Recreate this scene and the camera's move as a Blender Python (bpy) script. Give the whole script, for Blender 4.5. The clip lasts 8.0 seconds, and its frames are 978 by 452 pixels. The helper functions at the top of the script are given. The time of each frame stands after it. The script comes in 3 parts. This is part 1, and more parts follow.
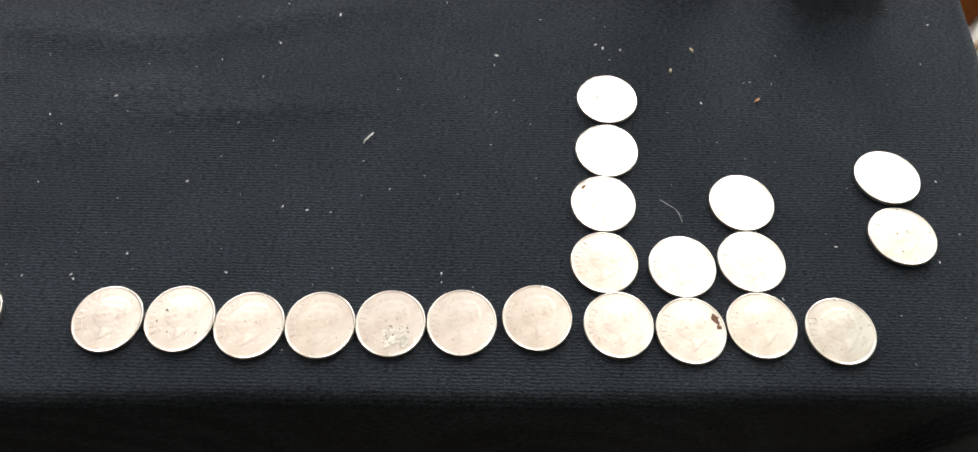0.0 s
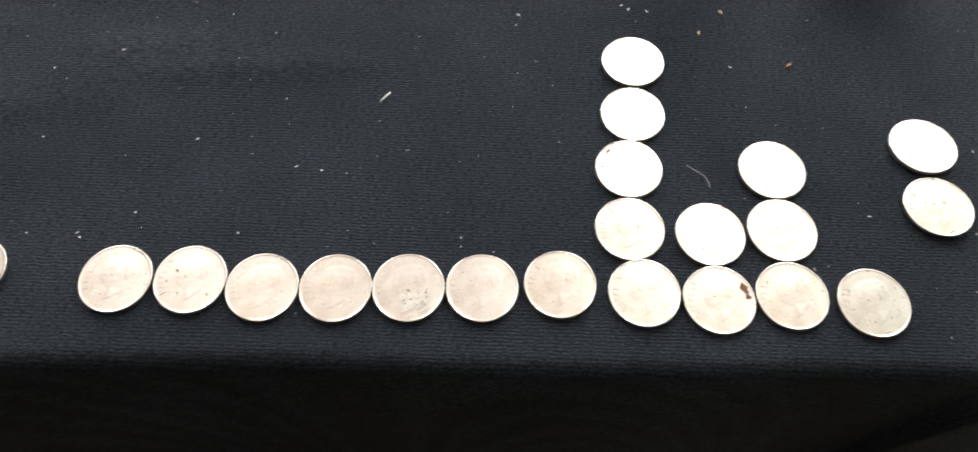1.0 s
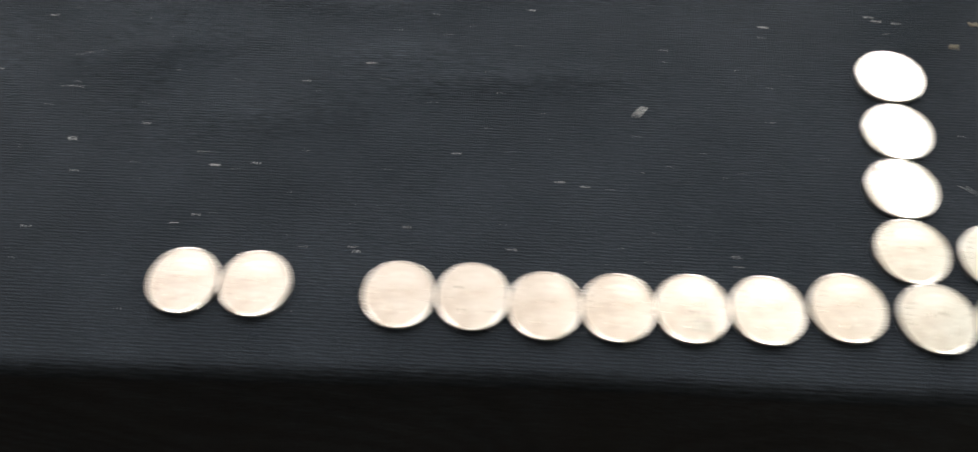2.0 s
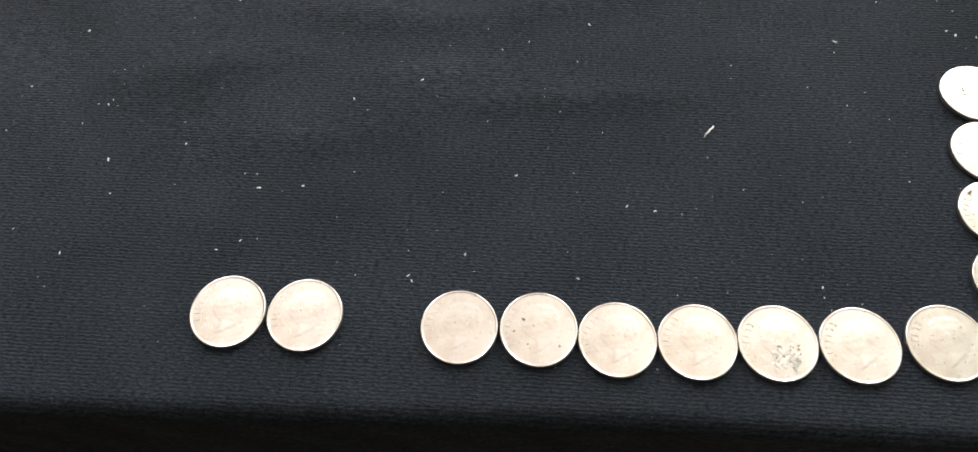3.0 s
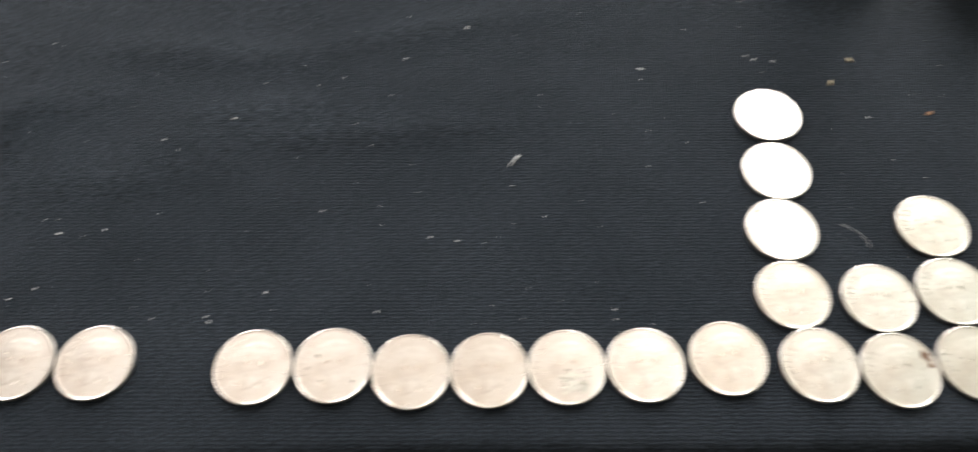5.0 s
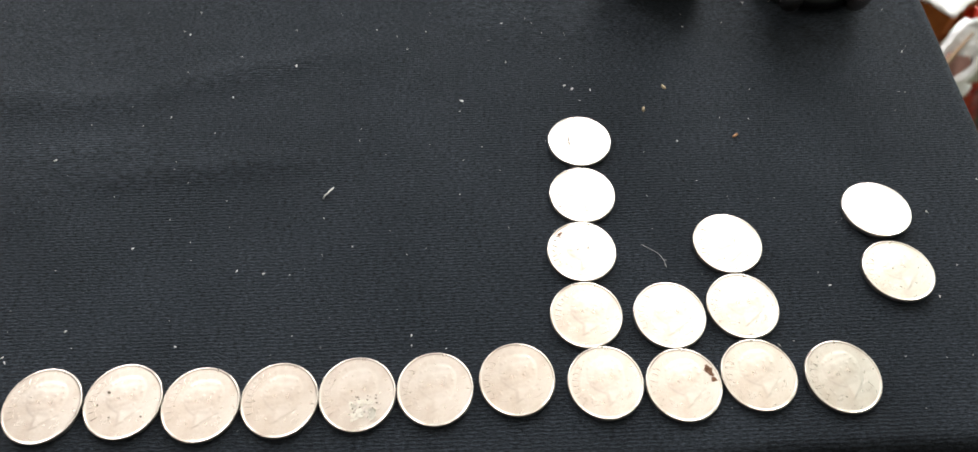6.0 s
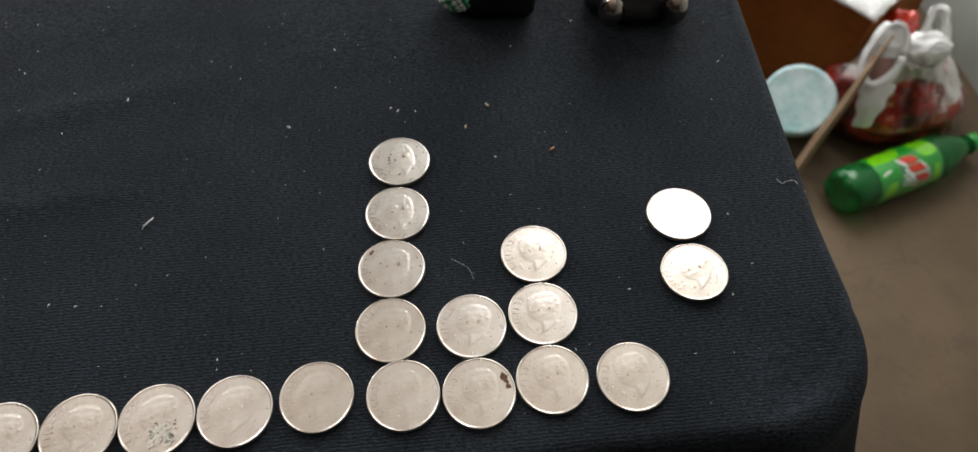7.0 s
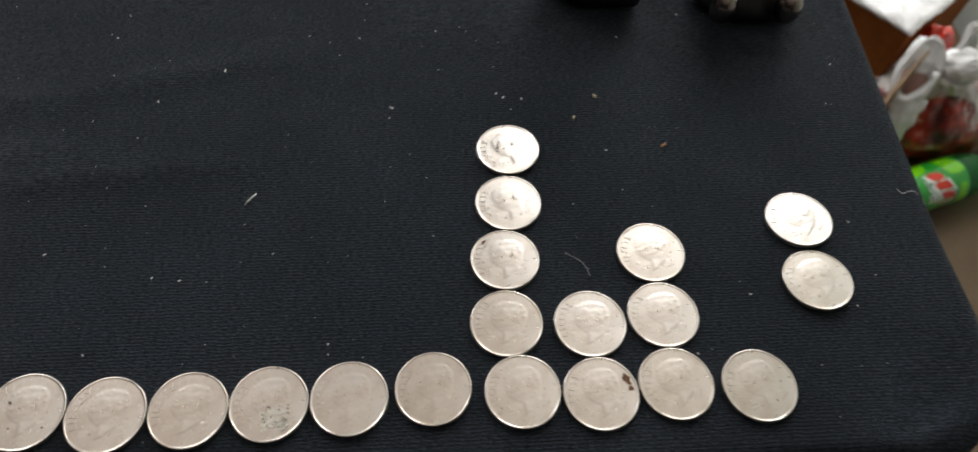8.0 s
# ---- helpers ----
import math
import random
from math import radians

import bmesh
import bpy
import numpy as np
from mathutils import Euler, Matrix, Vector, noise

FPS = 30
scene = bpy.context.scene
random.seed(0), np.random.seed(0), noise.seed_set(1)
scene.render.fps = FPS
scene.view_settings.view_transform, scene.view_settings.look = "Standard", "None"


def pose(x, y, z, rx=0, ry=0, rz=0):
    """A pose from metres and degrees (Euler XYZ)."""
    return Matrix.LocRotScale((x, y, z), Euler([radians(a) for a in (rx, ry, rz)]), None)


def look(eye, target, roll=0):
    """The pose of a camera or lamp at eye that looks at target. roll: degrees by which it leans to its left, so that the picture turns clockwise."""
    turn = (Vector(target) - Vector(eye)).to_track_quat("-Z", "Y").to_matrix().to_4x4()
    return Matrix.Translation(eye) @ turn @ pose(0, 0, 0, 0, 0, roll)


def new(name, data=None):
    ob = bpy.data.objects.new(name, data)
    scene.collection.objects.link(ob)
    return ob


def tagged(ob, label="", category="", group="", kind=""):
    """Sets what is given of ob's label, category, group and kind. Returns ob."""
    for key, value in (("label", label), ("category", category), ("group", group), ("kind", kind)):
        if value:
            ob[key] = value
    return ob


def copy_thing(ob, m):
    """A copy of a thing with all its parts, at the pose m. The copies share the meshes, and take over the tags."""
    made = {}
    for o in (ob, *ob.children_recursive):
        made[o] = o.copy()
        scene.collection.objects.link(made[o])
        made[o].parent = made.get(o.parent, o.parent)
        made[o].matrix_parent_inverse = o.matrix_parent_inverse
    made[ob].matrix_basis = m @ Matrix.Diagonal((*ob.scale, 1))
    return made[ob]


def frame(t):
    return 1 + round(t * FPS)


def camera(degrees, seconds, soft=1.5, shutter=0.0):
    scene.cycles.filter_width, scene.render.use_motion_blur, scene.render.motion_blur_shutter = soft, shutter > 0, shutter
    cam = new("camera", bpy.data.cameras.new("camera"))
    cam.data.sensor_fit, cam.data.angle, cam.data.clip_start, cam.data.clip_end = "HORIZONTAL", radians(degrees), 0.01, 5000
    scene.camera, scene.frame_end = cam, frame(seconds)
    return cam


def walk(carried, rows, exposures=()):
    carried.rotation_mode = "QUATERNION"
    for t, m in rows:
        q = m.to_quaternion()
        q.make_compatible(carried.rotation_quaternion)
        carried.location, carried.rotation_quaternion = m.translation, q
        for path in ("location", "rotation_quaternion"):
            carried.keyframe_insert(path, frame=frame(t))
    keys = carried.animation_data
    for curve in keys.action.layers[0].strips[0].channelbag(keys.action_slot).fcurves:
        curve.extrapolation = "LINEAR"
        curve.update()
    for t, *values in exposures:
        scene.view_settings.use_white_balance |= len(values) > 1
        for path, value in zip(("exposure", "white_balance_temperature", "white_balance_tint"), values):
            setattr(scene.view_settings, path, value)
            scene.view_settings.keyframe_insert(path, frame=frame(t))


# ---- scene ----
# ---- camera ----
cam = camera(67.97, 8.0, shutter=0.7)
# a small phone lens held close: the coins are sharp, the floor far behind is not
cam.data.dof.use_dof = True
cam.data.dof.focus_distance, cam.data.dof.aperture_fstop = 0.187, 20.0
ROWS = [
    (0.0, 0.00708, -0.06527, 0.17573, 28.101, -0.261, 0.792),
    (0.5, 0.00639, -0.06487, 0.17543, 27.468, -0.475, 0.703),
    (1.0, 0.00158, -0.06616, 0.16766, 26.548, -0.678, 1.579),
    (1.5, -0.01736, -0.06281, 0.16879, 26.192, 0.739, 2.496),
    (2.0, -0.05959, -0.06233, 0.16985, 25.954, 1.472, 3.481),
    (2.2, -0.07365, -0.06074, 0.16775, 26.777, 1.999, 3.875),
    (3.3, -0.07455, -0.05523, 0.15989, 27.289, 1.716, 3.597),
    (3.5, -0.07463, -0.05665, 0.16192, 26.715, 1.353, 3.959),
    (4.0, -0.07316, -0.05513, 0.15977, 27.426, 1.340, 4.293),
    (4.5, -0.05511, -0.05244, 0.15701, 27.928, -0.377, 1.904),
    (4.7, -0.05125, -0.05272, 0.15970, 28.296, -0.092, 1.248),
    (5.8, 0.00934, -0.05565, 0.16416, 31.395, -0.349, -2.904),
    (6.0, 0.00943, -0.05737, 0.16499, 31.826, -0.252, -2.407),
    (6.5, 0.04196, -0.06040, 0.16894, 32.529, -0.543, -5.456),
    (7.0, 0.05323, -0.06358, 0.16995, 33.267, -0.374, -5.806),
    (7.5, 0.03641, -0.06348, 0.16933, 33.531, -1.326, -4.177),
    (8.0, 0.02308, -0.05810, 0.16347, 32.756, -2.053, -3.169),
]
EXPOSURES = [(0.0, 0.0), (1.2, 0.0), (2.2, 0.03), (3.3, 0.04), (4.7, 0.03), (5.8, 0.0), (6.2, -0.12), (6.6, -0.56), (7.0, -0.90), (7.5, -1.05), (8.0, -1.08)]
walk(cam, [(t, pose(x, y, z, rx, ry, rz)) for t, x, y, z, rx, ry, rz in ROWS], EXPOSURES)

# ---- world and light ----
FLOOR_Z, CEIL_Z = -0.75, 1.75
WEST, EAST, SOUTH, NORTH = -2.2, 0.99, -3.6, 1.1
WINDOWS = ((0.17, 0.94, -0.52, 57.0), (-1.50, -0.46, -0.15, 52.0))  # x0, x1, sill of each window in the north wall, and its daylight
HEAD = 1.58

world = bpy.data.worlds.new("sky")
scene.world = world
world.use_nodes = True
wn = world.node_tree.nodes
sky = wn.new("ShaderNodeTexSky")
sky.sky_type, sky.sun_disc = "NISHITA", False
sky.sun_elevation, sky.sun_rotation = radians(50), radians(200)
world.node_tree.links.new(sky.outputs[0], wn["Background"].inputs[0])
wn["Background"].inputs[1].default_value = 0.12

for x0, x1, sill, watts in WINDOWS:
    lamp = bpy.data.lights.new("window_light", "AREA")
    lamp.shape, lamp.size, lamp.size_y = "RECTANGLE", x1 - x0 - 0.1, HEAD - sill - 0.1
    lamp.energy, lamp.color = watts, (1.0, 0.99, 0.98)
    mid, high = (x0 + x1) / 2, (sill + HEAD) / 2
    new("window_light", lamp).matrix_world = look((mid, NORTH + 0.10, high), (mid, 0, high))


# ---- materials ----
class Mat:
    """A small builder for node materials."""

    def __init__(self, name, rough=0.6, metal=0.0, color=(0.5, 0.5, 0.5)):
        self.m = bpy.data.materials.new(name)
        self.m.use_nodes = True
        self.n, self.l = self.m.node_tree.nodes, self.m.node_tree.links
        self.b = self.n["Principled BSDF"]
        self.set("Roughness", rough)
        self.set("Metallic", metal)
        self.set("Base Color", (*color, 1))
        self.co = self.n.new("ShaderNodeTexCoord").outputs["Object"]

    def set(self, key, value):
        self.b.inputs[key].default_value = value
        return self

    def link(self, a, key):
        self.l.new(a, self.b.inputs[key])
        return self

    def coords(self, scale=(1, 1, 1), rot=(0, 0, 0)):
        mp = self.n.new("ShaderNodeMapping")
        mp.inputs["Scale"].default_value, mp.inputs["Rotation"].default_value = scale, rot
        self.l.new(self.co, mp.inputs[0])
        return mp.outputs[0]

    def noise(self, scale, detail=4, rough=0.55, co=None):
        t = self.n.new("ShaderNodeTexNoise")
        t.inputs["Scale"].default_value, t.inputs["Detail"].default_value, t.inputs["Roughness"].default_value = scale, detail, rough
        self.l.new(co or self.co, t.inputs["Vector"])
        return t.outputs["Fac"]

    def ramp(self, fac, stops):
        r = self.n.new("ShaderNodeValToRGB")
        e = r.color_ramp.elements
        while len(e) < len(stops):
            e.new(0.5)
        for k, (p, c) in zip(e, stops):
            k.position = p
            k.color = (c, c, c, 1) if isinstance(c, (int, float)) else (*c, 1)
        self.l.new(fac, r.inputs[0])
        return r.outputs[0]

    def math(self, op, a, b):
        k = self.n.new("ShaderNodeMath")
        k.operation = op
        for i, v in enumerate((a, b)):
            if isinstance(v, (int, float)):
                k.inputs[i].default_value = v
            else:
                self.l.new(v, k.inputs[i])
        return k.outputs[0]

    def mix(self, fac, a, b, blend="MIX"):
        k = self.n.new("ShaderNodeMix")
        k.data_type, k.blend_type = "RGBA", blend
        for i, v in ((0, fac), (6, a), (7, b)):
            if isinstance(v, (int, float)):
                k.inputs[i].default_value = v
            elif isinstance(v, tuple):
                k.inputs[i].default_value = (*v, 1)
            else:
                self.l.new(v, k.inputs[i])
        return k.outputs[2]

    def bump(self, height, strength, distance):
        k = self.n.new("ShaderNodeBump")
        k.inputs["Strength"].default_value, k.inputs["Distance"].default_value = strength, distance
        self.l.new(height, k.inputs["Height"])
        self.l.new(k.outputs[0], self.b.inputs["Normal"])
        return self


def cloth_material():
    m = Mat("black_ribbed_cotton", 0.85)
    # fine ribs running along x, broken into stitches by the yarn's unevenness
    warp = m.noise(60, 3)
    w = m.n.new("ShaderNodeTexWave")
    w.bands_direction = "Y"
    w.inputs["Scale"].default_value, w.inputs["Distortion"].default_value = 350, 2.6
    w.inputs["Detail"].default_value, w.inputs["Detail Scale"].default_value = 3, 0.8
    m.l.new(m.coords(), w.inputs["Vector"])
    yarn = m.noise(1, 3, 0.65, m.coords((820, 2700, 820), (0, 0, 0.02)))
    fuzz = m.noise(4200, 2, 0.6)
    worn = m.ramp(m.noise(34, 3, 0.6), [(0.35, 0.35), (0.65, 1.0)])
    h = m.math("ADD", m.math("MULTIPLY", w.outputs["Fac"], m.math("MULTIPLY", warp, 0.7)), m.math("MULTIPLY", yarn, 1.6))
    m.bump(m.math("MULTIPLY", m.math("ADD", h, m.math("MULTIPLY", fuzz, 0.8)), worn), 1.0, 0.00023)
    big = m.ramp(m.noise(22, 4, 0.6), [(0.3, (0.0148, 0.0184, 0.0234)), (0.7, (0.0240, 0.0292, 0.0366))])
    rib = m.ramp(m.math("MULTIPLY", w.outputs["Fac"], yarn), [(0.05, 0.80), (0.55, 1.15)])
    dash = m.ramp(yarn, [(0.36, 0.34), (0.66, 1.56)])
    base = m.mix(1.0, m.mix(1.0, big, rib, "MULTIPLY"), dash, "MULTIPLY")
    lint = m.ramp(m.noise(1900, 2, 0.5), [(0.68, 0.0), (0.78, 1.0)])
    m.link(m.mix(m.math("MULTIPLY", lint, 0.42), base, (0.16, 0.175, 0.185)), "Base Color")
    m.set("Specular IOR Level", 0.11)
    return m.m


def coin_material():
    m = Mat("worn_coin_nickel", 0.3, 1.0)
    tone = m.ramp(m.noise(210, 4, 0.6), [(0.3, (0.635, 0.565, 0.50)), (0.55, (0.735, 0.685, 0.63)), (0.75, (0.785, 0.748, 0.705))])
    info = m.n.new("ShaderNodeObjectInfo")
    per = m.ramp(info.outputs["Random"], [(0.0, (0.90, 0.88, 0.855)), (0.5, (0.96, 0.955, 0.95)), (1.0, 1.0)])
    grime = m.ramp(m.noise(430, 3, 0.65), [(0.62, 0.0), (0.74, 1.0)])
    m.link(m.mix(m.math("MULTIPLY", grime, 0.30), m.mix(1.0, tone, per, "MULTIPLY"), (0.46, 0.36, 0.27)), "Base Color")
    wear = m.noise(700, 3, 0.6)
    m.link(m.math("ADD", 0.20, m.math("MULTIPLY", wear, 0.22)), "Roughness")
    scr = m.noise(1, 3, 0.6, m.coords((500, 5200, 500), (0, 0, 0.5)))
    m.bump(m.math("ADD", m.math("MULTIPLY", scr, 0.3), m.noise(1600, 2)), 0.25, 0.00004)
    return m.m


def plain(name, rough, lo, hi, scale, metal=0.0, bump=0.0, distance=0.001, **keys):
    m = Mat(name, rough, metal)
    f = m.noise(scale, 5, 0.6)
    g = m.noise(scale * 9, 3, 0.6)
    mixed = m.math("ADD", m.math("MULTIPLY", f, 0.65), m.math("MULTIPLY", g, 0.35))
    m.link(m.ramp(mixed, [(0.36, lo), (0.64, hi)]), "Base Color")
    if bump:
        m.bump(mixed, bump, distance)
    for k, v in keys.items():
        m.set(k.replace("_", " "), v)
    return m.m


def floor_material():
    m = Mat("stained_concrete", 0.75)
    base = m.ramp(m.noise(5, 6, 0.65), [(0.3, (0.082, 0.053, 0.028)), (0.7, (0.140, 0.094, 0.053))])
    spots = m.ramp(m.noise(34, 4, 0.6), [(0.60, 0.0), (0.68, 1.0)])
    v = m.n.new("ShaderNodeTexVoronoi")
    v.feature = "DISTANCE_TO_EDGE"
    v.inputs["Scale"].default_value = 6.5
    wob = m.n.new("ShaderNodeTexNoise")
    wob.inputs["Scale"].default_value = 14
    m.l.new(m.co, wob.inputs["Vector"])
    add = m.n.new("ShaderNodeVectorMath")
    add.operation = "MULTIPLY_ADD"
    add.inputs[1].default_value = (0.12, 0.12, 0.12)
    m.l.new(wob.outputs["Color"], add.inputs[0])
    m.l.new(m.co, add.inputs[2])
    m.l.new(add.outputs[0], v.inputs["Vector"])
    crack = m.ramp(v.outputs["Distance"], [(0.0, 1.0), (0.022, 0.0)])
    broken = m.ramp(m.noise(18, 3), [(0.48, 0.0), (0.58, 1.0)])
    dark = m.math("MAXIMUM", m.math("MULTIPLY", spots, 0.45), m.math("MULTIPLY", m.math("MULTIPLY", crack, broken), 0.8))
    m.link(m.mix(dark, base, (0.07, 0.05, 0.035)), "Base Color")
    m.bump(m.noise(120, 4), 0.4, 0.002)
    return m.m


CLOTH, COIN = cloth_material(), coin_material()
FLOOR = floor_material()
# near-black brown for the unseen walls, so that little light bounces back
LOW_BOUNCE = plain("low_bounce_brown", 0.8, (0.045, 0.036, 0.03), (0.065, 0.052, 0.045), 2, bump=0.2)
WALL = plain("grey_green_paint", 0.6, (0.40, 0.44, 0.40), (0.47, 0.51, 0.46), 3, bump=0.15)
CEIL = plain("warm_white_plaster", 0.8, (0.68, 0.61, 0.55), (0.76, 0.69, 0.63), 2, bump=0.2)
WOOD_DARK = plain("dark_table_wood", 0.5, (0.09, 0.05, 0.03), (0.16, 0.09, 0.05), 12, bump=0.2)
FRAME = plain("white_window_paint", 0.4, (0.70, 0.70, 0.68), (0.80, 0.80, 0.78), 8)
CARD = plain("brown_cardboard", 0.85, (0.175, 0.052, 0.010), (0.250, 0.080, 0.018), 9, bump=0.2, distance=0.0008, Specular_IOR_Level=0.1)
CARD_EDGE = plain("cut_cardboard_edge", 0.9, (0.40, 0.28, 0.17), (0.52, 0.38, 0.25), 90)
STICK = plain("weathered_stick_wood", 0.7, (0.17, 0.105, 0.058), (0.30, 0.195, 0.11), 30, bump=0.4)
FILM = plain("white_plastic_film", 0.35, (0.52, 0.50, 0.49), (0.80, 0.79, 0.78), 26, bump=0.4, distance=0.004)
RED = plain("red_printed_wrapper", 0.2, (0.40, 0.02, 0.010), (0.62, 0.05, 0.02), 22, bump=0.4, distance=0.003, Coat_Weight=1.0, Coat_Roughness=0.08)
PINK = plain("pinkish_brown_packet", 0.5, (0.24, 0.12, 0.095), (0.34, 0.18, 0.145), 20)
JAR = plain("milky_teal_plastic", 0.35, (0.30, 0.48, 0.47), (0.42, 0.60, 0.58), 14)
JAR_LID = plain("frosted_white_plastic", 0.4, (0.22, 0.43, 0.43), (0.58, 0.66, 0.65), 11, bump=0.1)
PET = Mat("green_clear_plastic", 0.06, 0.0, (0.02, 0.30, 0.06)).set("Transmission Weight", 0.7).set("IOR", 1.45).m
BAG_FILM = plain("thin_white_bag_film", 0.3, (0.74, 0.73, 0.72), (0.88, 0.87, 0.86), 20, bump=0.5, distance=0.004, Alpha=0.95)
LABEL_GREEN = plain("bright_green_label", 0.35, (0.005, 0.24, 0.014), (0.014, 0.38, 0.024), 18, Coat_Weight=1.0, Coat_Roughness=0.16)
LABEL_LIME = plain("lime_green_print", 0.22, (0.14, 0.54, 0.004), (0.22, 0.70, 0.010), 25, Coat_Weight=1.0, Coat_Roughness=0.16)
LABEL_RED = plain("red_print", 0.22, (0.55, 0.03, 0.02), (0.68, 0.06, 0.03), 25)
LABEL_WHITE = plain("white_print", 0.25, (0.70, 0.72, 0.68), (0.80, 0.82, 0.78), 25)
BLACK = plain("black_gloss_plastic", 0.35, (0.006, 0.006, 0.007), (0.012, 0.012, 0.013), 60)
BRONZE = plain("polished_dark_metal", 0.16, (0.30, 0.25, 0.22), (0.40, 0.34, 0.30), 120, metal=1.0)
BEAD_GREEN = plain("green_glass_bead", 0.2, (0.05, 0.34, 0.16), (0.12, 0.50, 0.26), 200)
BEAD_WHITE = plain("white_glass_bead", 0.2, (0.62, 0.70, 0.62), (0.78, 0.82, 0.76), 200)
LINT = plain("pale_lint", 0.9, (0.50, 0.50, 0.48), (0.68, 0.68, 0.66), 800)
CRUMB = plain("brown_crumb", 0.8, (0.26, 0.12, 0.05), (0.44, 0.24, 0.11), 900)
TAN = plain("tan_crumb", 0.8, (0.34, 0.28, 0.17), (0.48, 0.42, 0.28), 900)
RUST = plain("brown_stain", 0.8, (0.11, 0.05, 0.025), (0.19, 0.09, 0.045), 900)
GREY_STAIN = plain("grey_green_tarnish", 0.8, (0.13, 0.105, 0.07), (0.23, 0.195, 0.145), 900)
CRUST = plain("pale_crust", 0.85, (0.66, 0.62, 0.53), (0.80, 0.76, 0.67), 900)


# ---- mesh helpers ----
def mesh_of(bm, name, material, smooth=True):
    me = bpy.data.meshes.new(name)
    bm.to_mesh(me)
    bm.free()
    me.materials.append(material)
    if smooth:
        for p in me.polygons:
            p.use_smooth = True
    return me


def thing(name, label, category, m=None, group="", kind=""):
    ob = new(name)
    ob.matrix_world = m or Matrix()
    return tagged(ob, label, category, group, kind)


def part(name, bm, material, parent, label="", smooth=True, m=None):
    ob = new(name, mesh_of(bm, name, material, smooth))
    ob.parent = parent
    if m:
        ob.matrix_basis = m
    return tagged(ob, label)


def box(x0, x1, y0, y1, z0, z1, bevel=0.0, bm=None):
    bm = bm or bmesh.new()
    r = bmesh.ops.create_cube(bm, size=1, matrix=Matrix.LocRotScale(((x0 + x1) / 2, (y0 + y1) / 2, (z0 + z1) / 2), None, (x1 - x0, y1 - y0, z1 - z0)))
    if bevel:
        es = list({e for v in r["verts"] for e in v.link_edges})
        bmesh.ops.bevel(bm, geom=es, offset=bevel, segments=2, affect="EDGES", profile=0.5)
    return bm


def lathe(profile, n=40, bm=None, m=None, caps=True):
    """Turns (radius, z) pairs about z."""
    bm = bm or bmesh.new()
    m = m or Matrix()
    rings = [[bm.verts.new(m @ Vector((r * math.cos(2 * math.pi * k / n), r * math.sin(2 * math.pi * k / n), z))) for k in range(n)] for r, z in profile]
    for a, b in zip(rings, rings[1:]):
        for k in range(n):
            bm.faces.new((a[k], a[(k + 1) % n], b[(k + 1) % n], b[k]))
    if caps:
        bm.faces.new(rings[0][::-1])
        bm.faces.new(rings[-1])
    return bm


def tube(points, radii, n=8, bm=None, flat=1.0):
    """A round or flattened tube along points."""
    bm = bm or bmesh.new()
    pts = [Vector(p) for p in points]
    rings = []
    for i, p in enumerate(pts):
        d = (pts[min(i + 1, len(pts) - 1)] - pts[max(i - 1, 0)]).normalized()
        side = d.cross(Vector((0, 0, 1)))
        side = side.normalized() if side.length > 1e-4 else Vector((1, 0, 0))
        up = side.cross(d)
        r = radii[i] if isinstance(radii, (list, tuple)) else radii
        rings.append([bm.verts.new(p + side * r * math.cos(2 * math.pi * k / n) + up * r * flat * math.sin(2 * math.pi * k / n)) for k in range(n)])
    for a, b in zip(rings, rings[1:]):
        for k in range(n):
            bm.faces.new((a[k], a[(k + 1) % n], b[(k + 1) % n], b[k]))
    bm.faces.new(rings[0][::-1])
    bm.faces.new(rings[-1])
    return bm


def blob(m, amp, freq, seed, subdiv=3, bm=None):
    """A lumpy sphere."""
    bm = bm or bmesh.new()
    r = bmesh.ops.create_icosphere(bm, subdivisions=subdiv, radius=1)
    for v in r["verts"]:
        k = 1 + amp * noise.noise(v.co * freq + Vector((seed, seed * 0.7, 1.3)))
        v.co = m @ (v.co * k)
    return bm


def structure(name, bm, material, label, category, smooth=False):
    return tagged(new(name, mesh_of(bm, name, material, smooth)), label, category, kind="structure")


# ---- the room ----
T = 0.12
structure("floor", box(WEST - T, EAST + T, SOUTH - T, NORTH + T, FLOOR_Z - 0.1, FLOOR_Z), FLOOR, "brown stained concrete floor with dark cracks", "floor")
structure("ceiling", box(WEST - T, EAST + T, SOUTH - T, NORTH + T, CEIL_Z, CEIL_Z + 0.1), CEIL, "warm white plaster ceiling", "ceiling")
structure("wall_east", box(EAST, EAST + T, SOUTH, NORTH, FLOOR_Z, CEIL_Z), WALL, "grey-green painted wall behind the bag", "wall")
# west and south walls are added out of view, dark to shade the cloth's front
structure("unseen_wall_west", box(WEST - T, WEST, SOUTH, NORTH, FLOOR_Z, CEIL_Z), LOW_BOUNCE, "unseen dark wall added to keep bounced light low", "wall")
structure("unseen_wall_south", box(WEST - T, EAST + T, SOUTH - T, SOUTH, FLOOR_Z, CEIL_Z), LOW_BOUNCE, "unseen dark wall added to keep bounced light low", "wall")
nw = box(WEST - T, WINDOWS[1][0], NORTH, NORTH + T, FLOOR_Z, CEIL_Z)
box(WINDOWS[1][1], WINDOWS[0][0], NORTH, NORTH + T, FLOOR_Z, CEIL_Z, bm=nw)
box(WINDOWS[0][1], EAST + T, NORTH, NORTH + T, FLOOR_Z, CEIL_Z, bm=nw)
